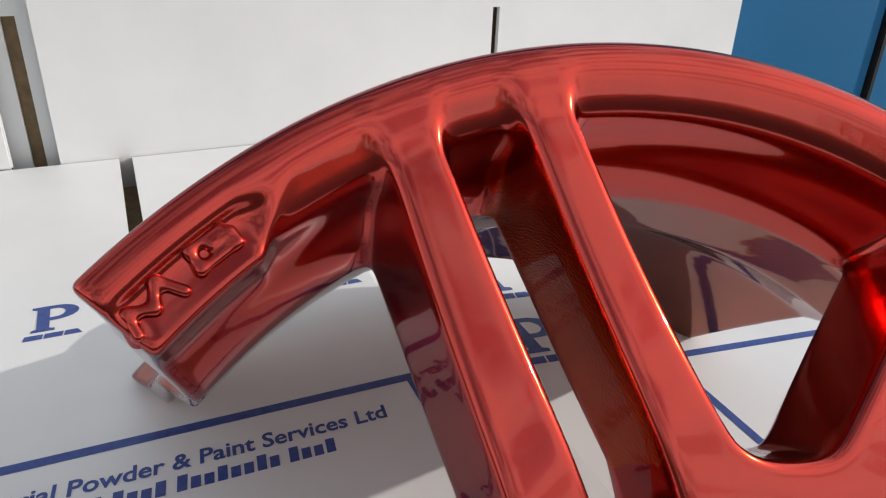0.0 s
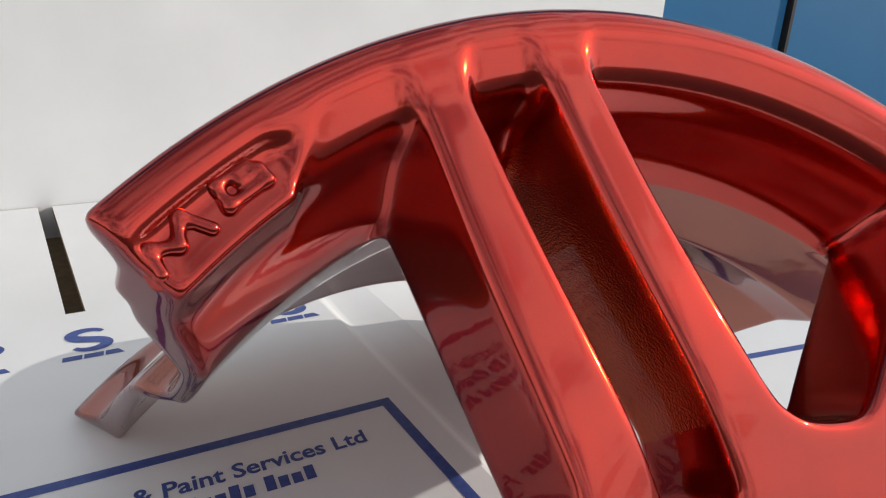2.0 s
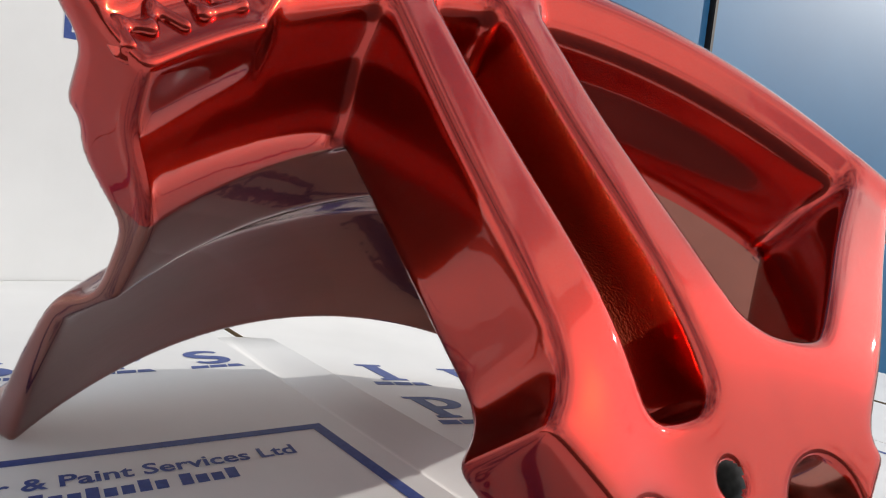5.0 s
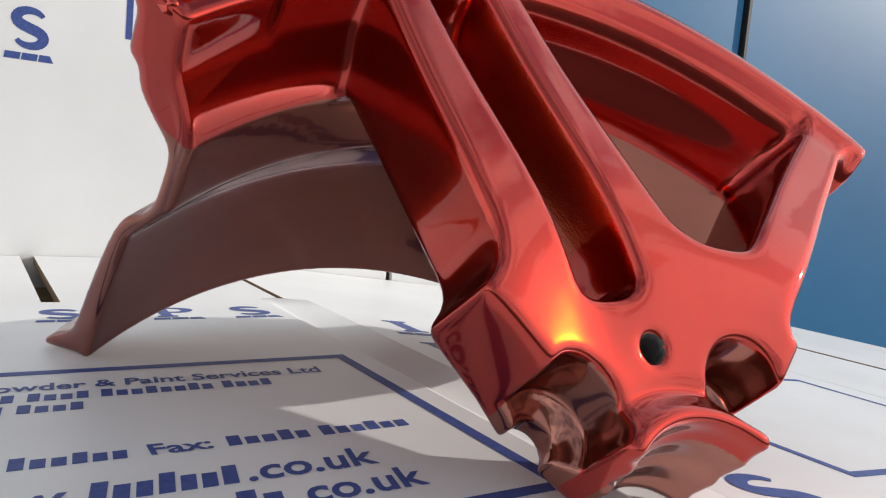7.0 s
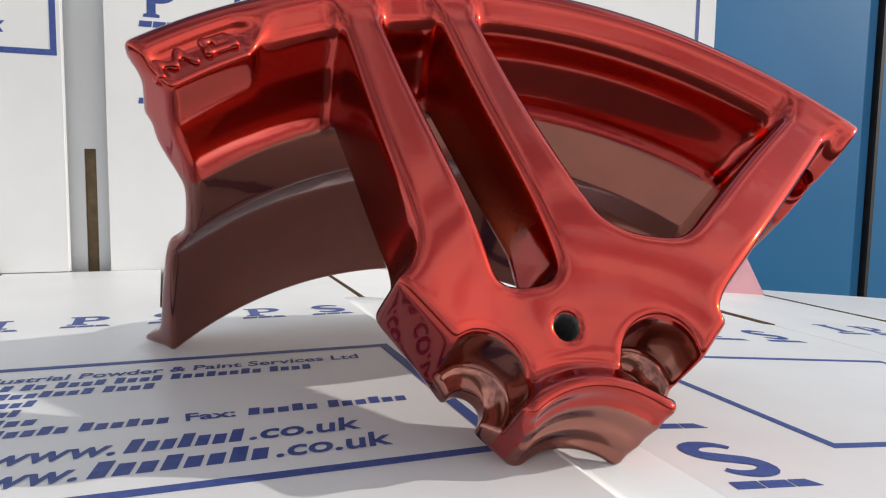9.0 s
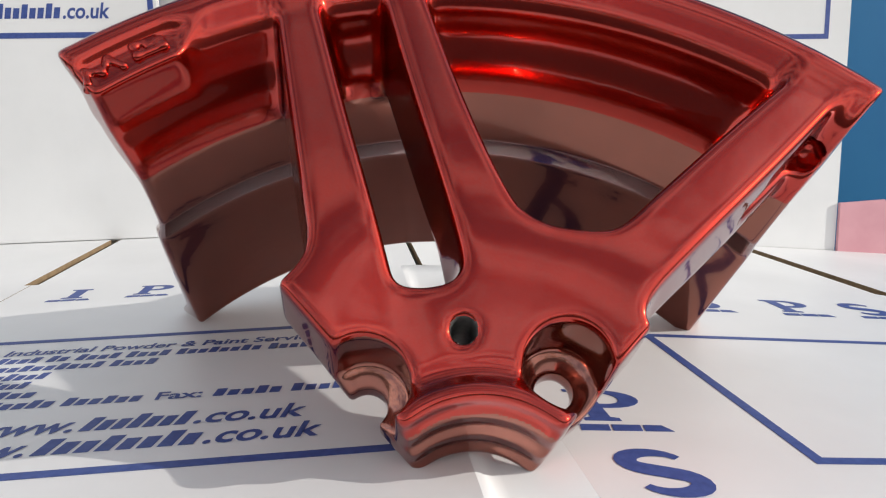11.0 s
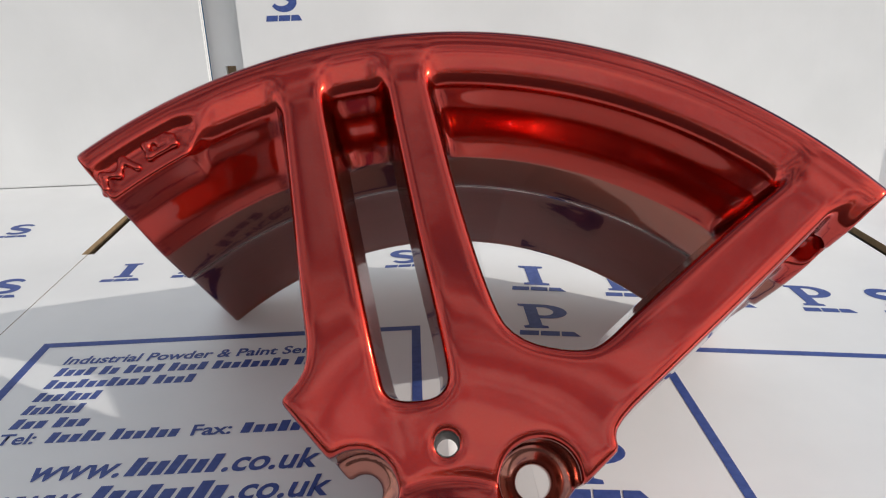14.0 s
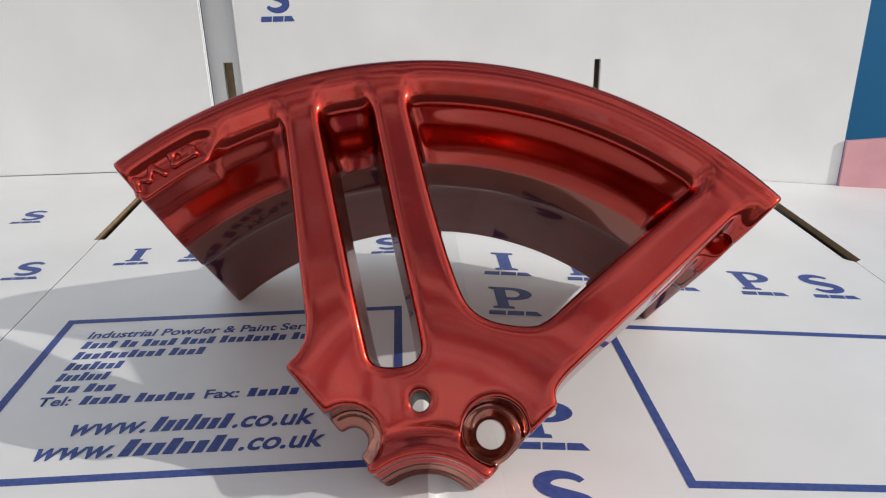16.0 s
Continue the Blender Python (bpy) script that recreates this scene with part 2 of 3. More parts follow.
def rounded_outline(pts, keep=(), q=0.22, times=2):
    """Cuts the corners of a closed outline, but for those to be kept sharp."""
    out = [(p, i in keep) for i, p in enumerate(pts)]
    for _ in range(times):
        nxt = []
        for i, (p, sharp) in enumerate(out):
            if sharp:
                nxt.append((p, True))
                continue
            for o in (out[i - 1][0], out[(i + 1) % len(out)][0]):
                nxt.append(((p[0] + (o[0] - p[0]) * q, p[1] + (o[1] - p[1]) * q), False))
        out = nxt
    return [p for p, _ in out]


def softened(field, times=1):
    """Rounds every edge of a solid a little."""
    for _ in range(times):
        for axis in range(3):
            f = np.pad(field, [(1, 1) if i == axis else (0, 0) for i in range(3)], mode="edge")
            n = field.shape[axis]
            field = 0.25 * np.take(f, range(0, n), axis) + 0.5 * np.take(f, range(1, n + 1), axis) + 0.25 * np.take(f, range(2, n + 2), axis)
    return field.astype(np.float32)


def smin(a, b, k):
    h = np.clip(0.5 + 0.5 * (b - a) / k, 0, 1)
    return b + (a - b) * h - k * h * (1 - h)


def smax(a, b, k):
    return -smin(-a, -b, k)


def revolved(pts, r, d):
    """The outline (r, d) turned round the axle, on the grid of r (plane) and d (depth)."""
    rs = np.arange(0, 0.26, 0.0004, dtype=np.float32)
    table = poly_dist(*np.meshgrid(rs, d, indexing="ij"), pts)
    u = np.clip(r / 0.0004, 0, len(rs) - 1.001)
    i = u.astype(int)
    f = (u - i)[..., None].astype(np.float32)
    return table[i] * (1 - f) + table[i + 1] * f


def skin(field, origin, step, soft=0):
    """Surface of the zero level: vertices, normals, quads."""
    nx, ny, nz = field.shape
    sgn = field < 0
    corner = np.zeros((nx - 1, ny - 1, nz - 1), np.int8)
    for a in (0, 1):
        for b in (0, 1):
            for c in (0, 1):
                corner += sgn[a:nx - 1 + a, b:ny - 1 + b, c:nz - 1 + c]
    cell = (corner > 0) & (corner < 8)
    idx = np.full(cell.shape, -1, np.int64)
    cells = np.argwhere(cell)
    idx[cell] = np.arange(len(cells))
    pos, cnt = np.zeros((len(cells), 3)), np.zeros(len(cells))
    for axis in range(3):
        for a in (0, 1):
            for b in (0, 1):
                o = [0, 0, 0]
                o[(axis + 1) % 3], o[(axis + 2) % 3] = a, b
                p = cells + o
                q = p.copy()
                q[:, axis] += 1
                f0, f1 = field[tuple(p.T)], field[tuple(q.T)]
                m = (f0 < 0) != (f1 < 0)
                t = f0[m] / (f0[m] - f1[m])
                w = p[m].astype(float)
                w[:, axis] += t
                pos[m] += w
                cnt[m] += 1
    pos /= cnt[:, None]
    grad = np.stack(np.gradient(field), -1).astype(np.float32)

    def sample(arr, p):
        p = np.clip(p, 0, np.array(arr.shape[:3]) - 1.001)
        i = p.astype(int)
        f = p - i
        out = 0
        for a in (0, 1):
            for b in (0, 1):
                for c in (0, 1):
                    w = (f[:, 0] if a else 1 - f[:, 0]) * (f[:, 1] if b else 1 - f[:, 1]) * (f[:, 2] if c else 1 - f[:, 2])
                    v = arr[i[:, 0] + a, i[:, 1] + b, i[:, 2] + c]
                    out = out + (w[:, None] * v if v.ndim > 1 else w * v)
        return out

    for _ in range(3):
        g = sample(grad, pos)
        pos -= np.clip(sample(field, pos) / np.maximum((g ** 2).sum(1), 1e-12), -0.5, 0.5)[:, None] * g * 0.8
    if soft:
        grad = np.stack(np.gradient(softened(field, soft)), -1).astype(np.float32)
    nrm = sample(grad, pos)
    nrm /= np.maximum(np.linalg.norm(nrm, axis=1), 1e-9)[:, None]
    quads = []
    for axis in range(3):
        s0 = [slice(1, -1)] * 3
        s0[axis] = slice(0, -1)
        s1 = list(s0)
        s1[axis] = slice(1, None)
        A, B = sgn[tuple(s0)], sgn[tuple(s1)]
        for flip in (False, True):
            e = np.argwhere((A & ~B) if not flip else (~A & B))
            off = np.array([1, 1, 1])
            off[axis] = 0
            e = e + off
            ring = []
            for a, b in ((-1, -1), (0, -1), (0, 0), (-1, 0)):
                p = e.copy()
                p[:, (axis + 1) % 3] += a
                p[:, (axis + 2) % 3] += b
                ring.append(idx[tuple(p.T)])
            q = np.stack(ring, 1)
            quads.append(q[:, ::-1] if flip else q)
    quads = np.concatenate(quads)
    return np.array(origin) + pos * step, nrm, quads


def skin_part(name, verts, nrm, quads, mat, parent, label=""):
    """One mesh with its own vertices and smooth normals."""
    used = np.unique(quads)
    back = np.zeros(len(verts), int)
    back[used] = np.arange(len(used))
    me = bpy.data.meshes.new(name)
    me.from_pydata(verts[used].tolist(), [], back[quads].tolist())
    me.materials.append(mat)
    me.shade_smooth()
    me.normals_split_custom_set_from_vertices(nrm[used].tolist())
    ob = new(name, me)
    ob.parent = parent
    if label:
        ob["label"] = label
    return ob


def wheel_segment():
    lo, hi = np.array((-0.156, 0.010, -0.006)), np.array((0.176, 0.226, 0.221))
    xs, ys, ds = [np.arange(lo[i], hi[i], STEP, dtype=np.float32) for i in range(3)]
    X, Y = np.meshgrid(xs, ys, indexing="ij")
    r, ang = np.hypot(X, Y), np.degrees(np.arctan2(Y, X))
    D = ds[None, None, :]
    # the two saw cuts, turning slightly with depth
    al, ar = np.radians(CUT_L + 1.3 * D / 0.2), np.radians(CUT_R - 0.8 * D / 0.2)
    cut_l = -(X[..., None] * np.sin(al) - Y[..., None] * np.cos(al))
    cut_r = X[..., None] * np.sin(ar) - Y[..., None] * np.cos(ar)
    cut_h = np.maximum(X * np.sin(radians(42.3)) - Y * np.cos(radians(42.3)), -(X * np.sin(radians(129.0)) - Y * np.cos(radians(129.0))))[..., None]
    rim = revolved(rounded_outline(RIM_OUT + RIM_IN, (len(RIM_OUT) - 2, len(RIM_OUT) - 1, len(RIM_OUT) + 1, len(RIM_OUT) + 9)), r, ds)
    # the badge plate: flush with the lip, its end running off at a slant
    a = [radians(v) for v in np.linspace(134, 119.8, 12)]
    plate = [(0.1968 * math.cos(v), 0.1968 * math.sin(v)) for v in a]
    a2 = [radians(v) for v in np.linspace(115.2, 134, 12)]
    plate += [(0.2080 * math.cos(radians(116.4)), 0.2080 * math.sin(radians(116.4)))] + [(0.2130 * math.cos(v), 0.2130 * math.sin(v)) for v in a2]
    plate_f = smax(poly_dist(X, Y, plate)[..., None], np.maximum(0.0035 - D, D - 0.030), 0.003)
    rim = smin(rim, plate_f, 0.004)
    # the sunk field round the badge, with a rim left along its foot and its slanted end
    field_a = [radians(v) for v in np.linspace(129.0, 119.4, 10)]
    sunk = [(0.1995 * math.cos(v), 0.1995 * math.sin(v)) for v in field_a] + [(0.2080 * math.cos(radians(117.9)), 0.2080 * math.sin(radians(117.9)))]
    sunk += [(0.2104 * math.cos(v), 0.2104 * math.sin(v)) for v in reversed(field_a)]
    rim = smax(rim, -smax(poly_dist(X, Y, sunk)[..., None], D - 0.0050, 0.0030), 0.0036)
    rim = smax(smax(rim, cut_l, 0.0016), cut_r, 0.0016)
    # the face: spokes and hub web
    dish = np.polyfit([0.045, 0.055, 0.066, 0.08, 0.1, 0.125, 0.15, 0.18, 0.212], [0.0165, 0.0142, 0.0113, 0.0077, 0.0045, 0.0038, 0.0036, 0.0035, 0.0032], 5)
    front = np.polyval(dish, np.clip(r, 0.045, 0.212)).astype(np.float32)[..., None]
    # a shallow valley in the web between the spokes
    front = front + 0.0024 * np.exp(-((X + 0.020) / 0.018) ** 2 - ((Y - 0.073) / 0.022) ** 2).astype(np.float32)[..., None]
    behind = np.interp(r, [0.03, 0.062, 0.075, 0.10, 0.16, 0.2], [0.050, 0.050, 0.044, 0.036, 0.040, 0.043]).astype(np.float32)[..., None]
    web = poly_dist(X, Y, rounded_outline(SPIDER, (0, 1, len(SPIDER) - 2, len(SPIDER) - 1), 0.25))
    web = smax(web[..., None] - 0.11 * np.clip(D - front - 0.003, 0, 0.045), front - D, 0.0036)
    web = smax(web, D - behind, 0.004)
    web = smax(web, (0.0482 - r)[..., None], 0.002)
    web = smax(web, (r - 0.2150)[..., None], 0.002)
    hub = smax(revolved(HUB, r, ds), cut_h, 0.003)
    web = smax(web, cut_h - 0.0002, 0.003)
    face = smin(web, hub, 0.0025)
    for st in STUD_A:
        q = np.hypot(X - STUD_R * math.cos(radians(st)), Y - STUD_R * math.sin(radians(st)))[..., None]
        bore = np.maximum(q - 0.0141, D - 0.0365)
        bore = np.minimum(bore, np.maximum(q - np.clip(0.0118 - (D - 0.0365) * 1.3, 0.0068, 0.0118), D - 0.0600))
        face = smax(face, -bore, 0.0018)
    q = np.hypot(X + 0.0013, Y - 0.0585)[..., None]
    face = smax(face, 0.0042 - q + 0 * D, 0.0016)
    solid = smin(rim, face, 0.006)
    # the long hollow in the flank of the end spoke, narrow below and wide under the lip
    p, e = np.array((0.1120, 0.1040, 0.0240)), np.array((0.0320, 0.0275, 0.0010))
    h = np.clip(((X - p[0])[..., None] * e[0] + (Y - p[1])[..., None] * e[1] + (D - p[2]) * e[2]) / (e @ e), 0, 1)
    gap = np.sqrt((X[..., None] - p[0] - h * e[0]) ** 2 + (Y[..., None] - p[1] - h * e[1]) ** 2 + (D - p[2] - h * e[2]) ** 2)
    solid = smax(solid, 0.0040 + 0.0024 * h - gap, 0.0015)
    verts, nrm, quads = skin(softened(solid, 1), lo, STEP, 2)
    # which part each quad belongs to
    g = np.clip(np.round((verts - lo) / STEP).astype(int), 0, np.array(solid.shape) - 1)
    g = tuple(g.T)
    is_rim = rim[g] < face[g]
    vr, va = np.hypot(verts[:, 0], verts[:, 1]), np.degrees(np.arctan2(verts[:, 1], verts[:, 0]))
    kind = np.where(is_rim, 0, np.where(vr < 0.098, 4, np.where(va > 99.5 - (vr - 0.1) * 10, 1, np.where(va > 66, 2, 3))))
    qk = kind[quads[:, 0]]
    base = empty("wheel_segment", Matrix((
        (ACROSS.x, UPFACE.x, AXLE.x, CENTRE.x), (ACROSS.y, UPFACE.y, AXLE.y, CENTRE.y), (ACROSS.z, UPFACE.z, AXLE.z, CENTRE.z), (0, 0, 0, 1))))
    # the frame (across, up, axle) is left-handed, so mirror back: depth runs along -z of the empty
    base.matrix_world = Matrix((
        (ACROSS.x, UPFACE.x, -AXLE.x, CENTRE.x), (ACROSS.y, UPFACE.y, -AXLE.y, CENTRE.y), (ACROSS.z, UPFACE.z, -AXLE.z, CENTRE.z), (0, 0, 0, 1)))
    verts, nrm = verts * (1, 1, -1), nrm * (1, 1, -1)
    quads = quads[:, ::-1]
    for k, name, label in ((0, "rim", "curved rim section with stepped barrel"), (1, "spoke", ""), (2, "spoke", ""), (3, "spoke", ""),
                           (4, "hub", "hub block with counterbored stud holes")):
        ob = skin_part(name, verts, nrm, quads[qk == k], CANDY, base, label)
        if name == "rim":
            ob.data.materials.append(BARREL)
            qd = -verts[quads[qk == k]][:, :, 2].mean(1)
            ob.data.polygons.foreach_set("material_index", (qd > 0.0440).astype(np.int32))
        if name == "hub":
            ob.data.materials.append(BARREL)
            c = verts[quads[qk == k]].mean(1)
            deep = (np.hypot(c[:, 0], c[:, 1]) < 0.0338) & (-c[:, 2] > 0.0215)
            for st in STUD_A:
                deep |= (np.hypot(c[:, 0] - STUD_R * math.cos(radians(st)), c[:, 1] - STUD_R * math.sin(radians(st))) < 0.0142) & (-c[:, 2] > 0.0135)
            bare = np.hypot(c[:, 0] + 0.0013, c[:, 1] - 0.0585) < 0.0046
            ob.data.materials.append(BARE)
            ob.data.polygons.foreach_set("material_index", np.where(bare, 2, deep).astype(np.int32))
        if name == "spoke":
            ob.data.materials.append(CAST)
            qv = quads[qk == k][:, 0]
            slot_x = -0.0115 - (verts[qv, 1] - 0.08) * 0.19
            rough = (np.abs(nrm[qv, 2]) < 0.35) & (np.abs(verts[qv, 0] - slot_x) < 0.0135) & (vr[qv] < 0.19)
            ob.data.polygons.foreach_set("material_index", rough.astype(np.int32))
    # raised badge on the plate: a zigzag ridge and a rounded ring
    for strokes in ([(0.2030, 129.3), (0.2085, 128.8), (0.2048, 127.4), (0.2096, 126.2), (0.2030, 125.3)],
                    [(0.2094, 121.0), (0.2096, 123.4), (0.2042, 123.6), (0.2040, 120.6), (0.2070, 120.6), (0.2072, 122.0)]):
        pts = [(q * math.cos(radians(w)), q * math.sin(radians(w))) for q, w in strokes]
        o = np.array((min(p[0] for p in pts) - 0.004, min(p[1] for p in pts) - 0.004, 0.001))
        e = np.array((max(p[0] for p in pts) + 0.004, max(p[1] for p in pts) + 0.004, 0.009))
        gx, gy, gd = np.meshgrid(*[np.arange(o[i], e[i], 0.0003, dtype=np.float32) for i in range(3)], indexing="ij")
        ridge = np.full(gx.shape, 1.0, np.float32)
        for (ax, ay), (bx, by) in zip(pts, pts[1:]):
            h = np.clip(((gx - ax) * (bx - ax) + (gy - ay) * (by - ay)) / ((bx - ax) ** 2 + (by - ay) ** 2), 0, 1)
            flat = np.hypot(gx - ax - (bx - ax) * h, gy - ay - (by - ay) * h)
            ridge = smin(ridge, np.hypot(flat, 0.8 * np.maximum(0, 0.0056 - gd)) - 0.0017 + np.maximum(0, gd - 0.0056) * -0.6, 0.0016)
        ridge = np.maximum(ridge, gd - 0.0074)
        bv, bn, bq = skin(ridge, o, 0.0003)
        skin_part("raised_badge", bv * (1, 1, -1), bn * (1, 1, -1), bq[:, ::-1], CANDY, base, "raised badge shape in the same red")
    return tagged(base, "glossy candy-red alloy wheel segment standing on white card", "wheel segment")


wheel = wheel_segment()

# ---- the flat-packed cartons: a sheet lying below, another standing behind ----
SLOPE = radians(5.5)      # the outer panels hang down from the crease
THICK = 0.006


def frame_bm(x0, x1, y0, y1, w, z, bm):
    for a in ((x0, x1, y1 - w, y1), (x0, x1, y0, y0 + w), (x0, x0 + w, y0 + w, y1 - w), (x1 - w, x1, y0 + w, y1 - w)):
        box_bm(*a, z, z + 0.00012, bm=bm)
    return bm


def word_bars(bm, x, y, width, h, words, z, lean=0.12):
    """Unreadable or private writing: letter-sized bars, word by word."""
    total = sum(words) + 0.55 * (len(words) - 1)
    u = width / total
    for k in words:
        for i in range(k):
            tall = (1.0, 0.72, 0.70, 0.95, 0.70, 0.74)[(i * 5 + k * 3) % 6] * h
            x0 = x + u * 0.12
            prism_bm([(x0, y), (x0 + u * 0.74, y), (x0 + u * 0.74 + tall * lean, y + tall), (x0 + tall * lean, y + tall)], z, z + 0.00012, bm)
            x += u
        x += 0.55 * u
    return bm


def logo_mark(x, y, s, kind, z):
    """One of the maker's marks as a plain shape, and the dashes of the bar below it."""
    bm = bmesh.new()
    if kind == "bar":
        feet = [(-0.26, 0.0), (0.26, 0.0), (0.26, 0.09), (0.14, 0.12), (0.14, 0.88), (0.26, 0.91), (0.26, 1.0), (-0.26, 1.0), (-0.26, 0.91), (-0.14, 0.88), (-0.14, 0.12), (-0.26, 0.09)]
        prism_bm([(x + u * s, y + v * s) for u, v in feet], z, z + 0.00012, bm)
    elif kind == "flag":
        turn = np.linspace(-math.pi / 2, math.pi / 2, 12)
        outer = [(x + (0.02 + 0.46 * math.cos(t)) * s, y + (0.70 + 0.30 * math.sin(t)) * s) for t in turn]
        inner = [(x + (0.02 + 0.20 * math.cos(t)) * s, y + (0.70 + 0.18 * math.sin(t)) * s) for t in reversed(turn)]
        stem = [(-0.42, 0.0), (0.02, 0.0), (0.02, 0.08), (-0.08, 0.11), (-0.08, 1.0), (-0.42, 1.0), (-0.42, 0.92), (-0.32, 0.89), (-0.32, 0.11), (-0.42, 0.08)]
        prism_bm([(x + u * s, y + v * s) for u, v in stem], z, z + 0.00012, bm)
        prism_bm([(x - 0.08 * s, y + 0.40 * s)] + outer + [(x - 0.08 * s, y + s), (x - 0.08 * s, y + 0.88 * s)] + inner + [(x - 0.08 * s, y + 0.52 * s)], z, z + 0.00012, bm)
    else:
        line = [(x + 0.30 * s * math.cos(t), y + 0.73 * s + 0.20 * s * math.sin(t), 0.5 - 0.5 * math.cos((t - 0.2) * 0.8)) for t in np.linspace(0.35, 4.2, 14)]
        line += [(x + 0.30 * s * math.cos(t), y + 0.27 * s + 0.20 * s * math.sin(t), 0.5 - 0.5 * math.cos((t + 2.8) * 1.4)) for t in np.linspace(1.05, -2.8, 14)]
        a, b = [], []
        for k, (px, py, w) in enumerate(line):
            q, o = line[min(k + 1, len(line) - 1)], line[max(k - 1, 0)]
            dx, dy = q[0] - o[0], q[1] - o[1]
            n = math.hypot(dx, dy)
            h = s * (0.055 + 0.075 * math.sin(math.pi * k / (len(line) - 1)))
            a.append((px - dy / n * h, py + dx / n * h))
            b.append((px + dy / n * h, py - dx / n * h))
        for k in range(len(a) - 1):
            f = [bm.verts.new((*p, z + 0.00012)) for p in (a[k], b[k], b[k + 1], a[k + 1])]
            bm.faces.new(f)
        bmesh.ops.remove_doubles(bm, verts=bm.verts, dist=1e-6)
    out = [("printed_mark", bm)]
    w = 0.55 * s
    for i in range(3):
        x0, x1 = x - w + i * 0.68 * w, x - w + (i * 0.68 + 0.62) * w
        out.append(("printed_dash", prism_bm([(x0, y - 0.28 * s), (x1, y - 0.28 * s), (x1 - (0.16 * w if i == 2 else -0.05 * w), y - 0.11 * s), (x0 + 0.05 * w, y - 0.11 * s)], z, z + 0.00012)))
    return out


def address_print(parent, m, z=0.0):
    """The printed address panel; origin at the frame's upper right corner."""
    bm = frame_bm(-0.223, 0.002, -0.167, 0.002, 0.0052, 0.0, bmesh.new())
    bm.transform(m)
    part("printed_frame", bm, INK, parent, "dark blue printed line frame")
    bm = text_bm("Industrial Powder & Paint Services Ltd", 0.0125, None, Matrix.Translation((-0.201, -0.025, 0.0001)), 0.180, 0.10)
    word_bars(bm, -0.201, -0.038, 0.153, 0.0088, (4, 2, 4, 4, 8, 4), 0)
    word_bars(bm, -0.201, -0.051, 0.080, 0.0088, (10, 4), 0)
    word_bars(bm, -0.201, -0.0635, 0.034, 0.0088, (7,), 0)
    word_bars(bm, -0.201, -0.0755, 0.030, 0.0088, (7,), 0)
    word_bars(bm, -0.201, -0.088, 0.038, 0.0088, (3, 3), 0)
    text_bm("Tel:", 0.0125, bm, Matrix.Translation((-0.201, -0.101, 0.0001)), 0.018)
    word_bars(bm, -0.178, -0.101, 0.063, 0.0088, (5, 6), 0)
    text_bm("Fax:", 0.0125, bm, Matrix.Translation((-0.109, -0.101, 0.0001)), 0.019)
    word_bars(bm, -0.086, -0.101, 0.068, 0.0088, (5, 6), 0)
    text_bm("www.", 0.0200, bm, Matrix.Translation((-0.174, -0.1295, 0.0001)), 0.041, 0.2)
    word_bars(bm, -0.131, -0.1295, 0.041, 0.0135, (7,), 0, 0.2)
    text_bm(".co.uk", 0.0200, bm, Matrix.Translation((-0.088, -0.1295, 0.0001)), 0.042, 0.2)
    text_bm("www.", 0.0200, bm, Matrix.Translation((-0.184, -0.1490, 0.0001)), 0.041, 0.2)
    word_bars(bm, -0.141, -0.1490, 0.058, 0.0135, (8,), 0, 0.2)
    text_bm(".co.uk", 0.0200, bm, Matrix.Translation((-0.081, -0.1490, 0.0001)), 0.042, 0.2)
    bm.transform(m)
    part("printed_text", bm, INK, parent, "dark blue printed words and lines")


def marks(parent, m, items, s=0.026):
    for x, y, kind in items:
        for name, bm in logo_mark(x, y, s, kind, 0.0):
            bm.transform(m)
            part(name, bm, INK, parent)


def sheet(parent, outline, m=Matrix.Identity(4), name="panel"):
    """A sheet of white-faced card with raw brown edges, its top at z = 0."""
    bm = prism_bm(outline, -THICK, 0.0)
    bm.normal_update()
    for f in bm.faces:
        f.material_index = int(abs(f.normal.z) < 0.4)
    bm.transform(m)
    ob = part(name, bm, WHITE, parent)
    ob.data.materials.append(KRAFT)
    return ob


def fold(parent, a, b):
    """A crushed fold: a short fall, then a long shallow rise to the next panel."""
    drop = -(b - X1) * math.tan(SLOPE)
    steps = [(0.0, 0.0), (0.05, -0.0004), (0.11, -0.0021), (0.18, -0.0041), (0.28, -0.0048), (0.62, -0.0037), (0.90, drop - 0.0003), (1.0, drop)]
    bm = bmesh.new()
    rows = []
    for y, deep in ((-0.30, 1.0), (0.09, 1.0), (0.135, 0.5), (0.160, 0.0)):
        prof = []
        for u, z in steps:
            x = a + (b - a) * u
            flat = min(0.0, -(x - X1) * math.tan(SLOPE))
            prof.append((x, y, flat + (z - flat) * deep))
        rows.append(([bm.verts.new(p) for p in prof], [bm.verts.new((p[0], p[1], p[2] - THICK)) for p in prof]))
    for (t0, u0), (t1, u1) in zip(rows, rows[1:]):
        for i in range(len(steps) - 1):
            bm.faces.new((t0[i], t0[i + 1], t1[i + 1], t1[i]))
            bm.faces.new((u0[i], u1[i], u1[i + 1], u0[i + 1]))
    bm.faces.new(list(reversed(rows[0][0])) + rows[0][1])
    bm.faces.new(rows[-1][0] + list(reversed(rows[-1][1])))
    return part("fold", bm, WHITE, parent, "crushed fold between two panels", True)


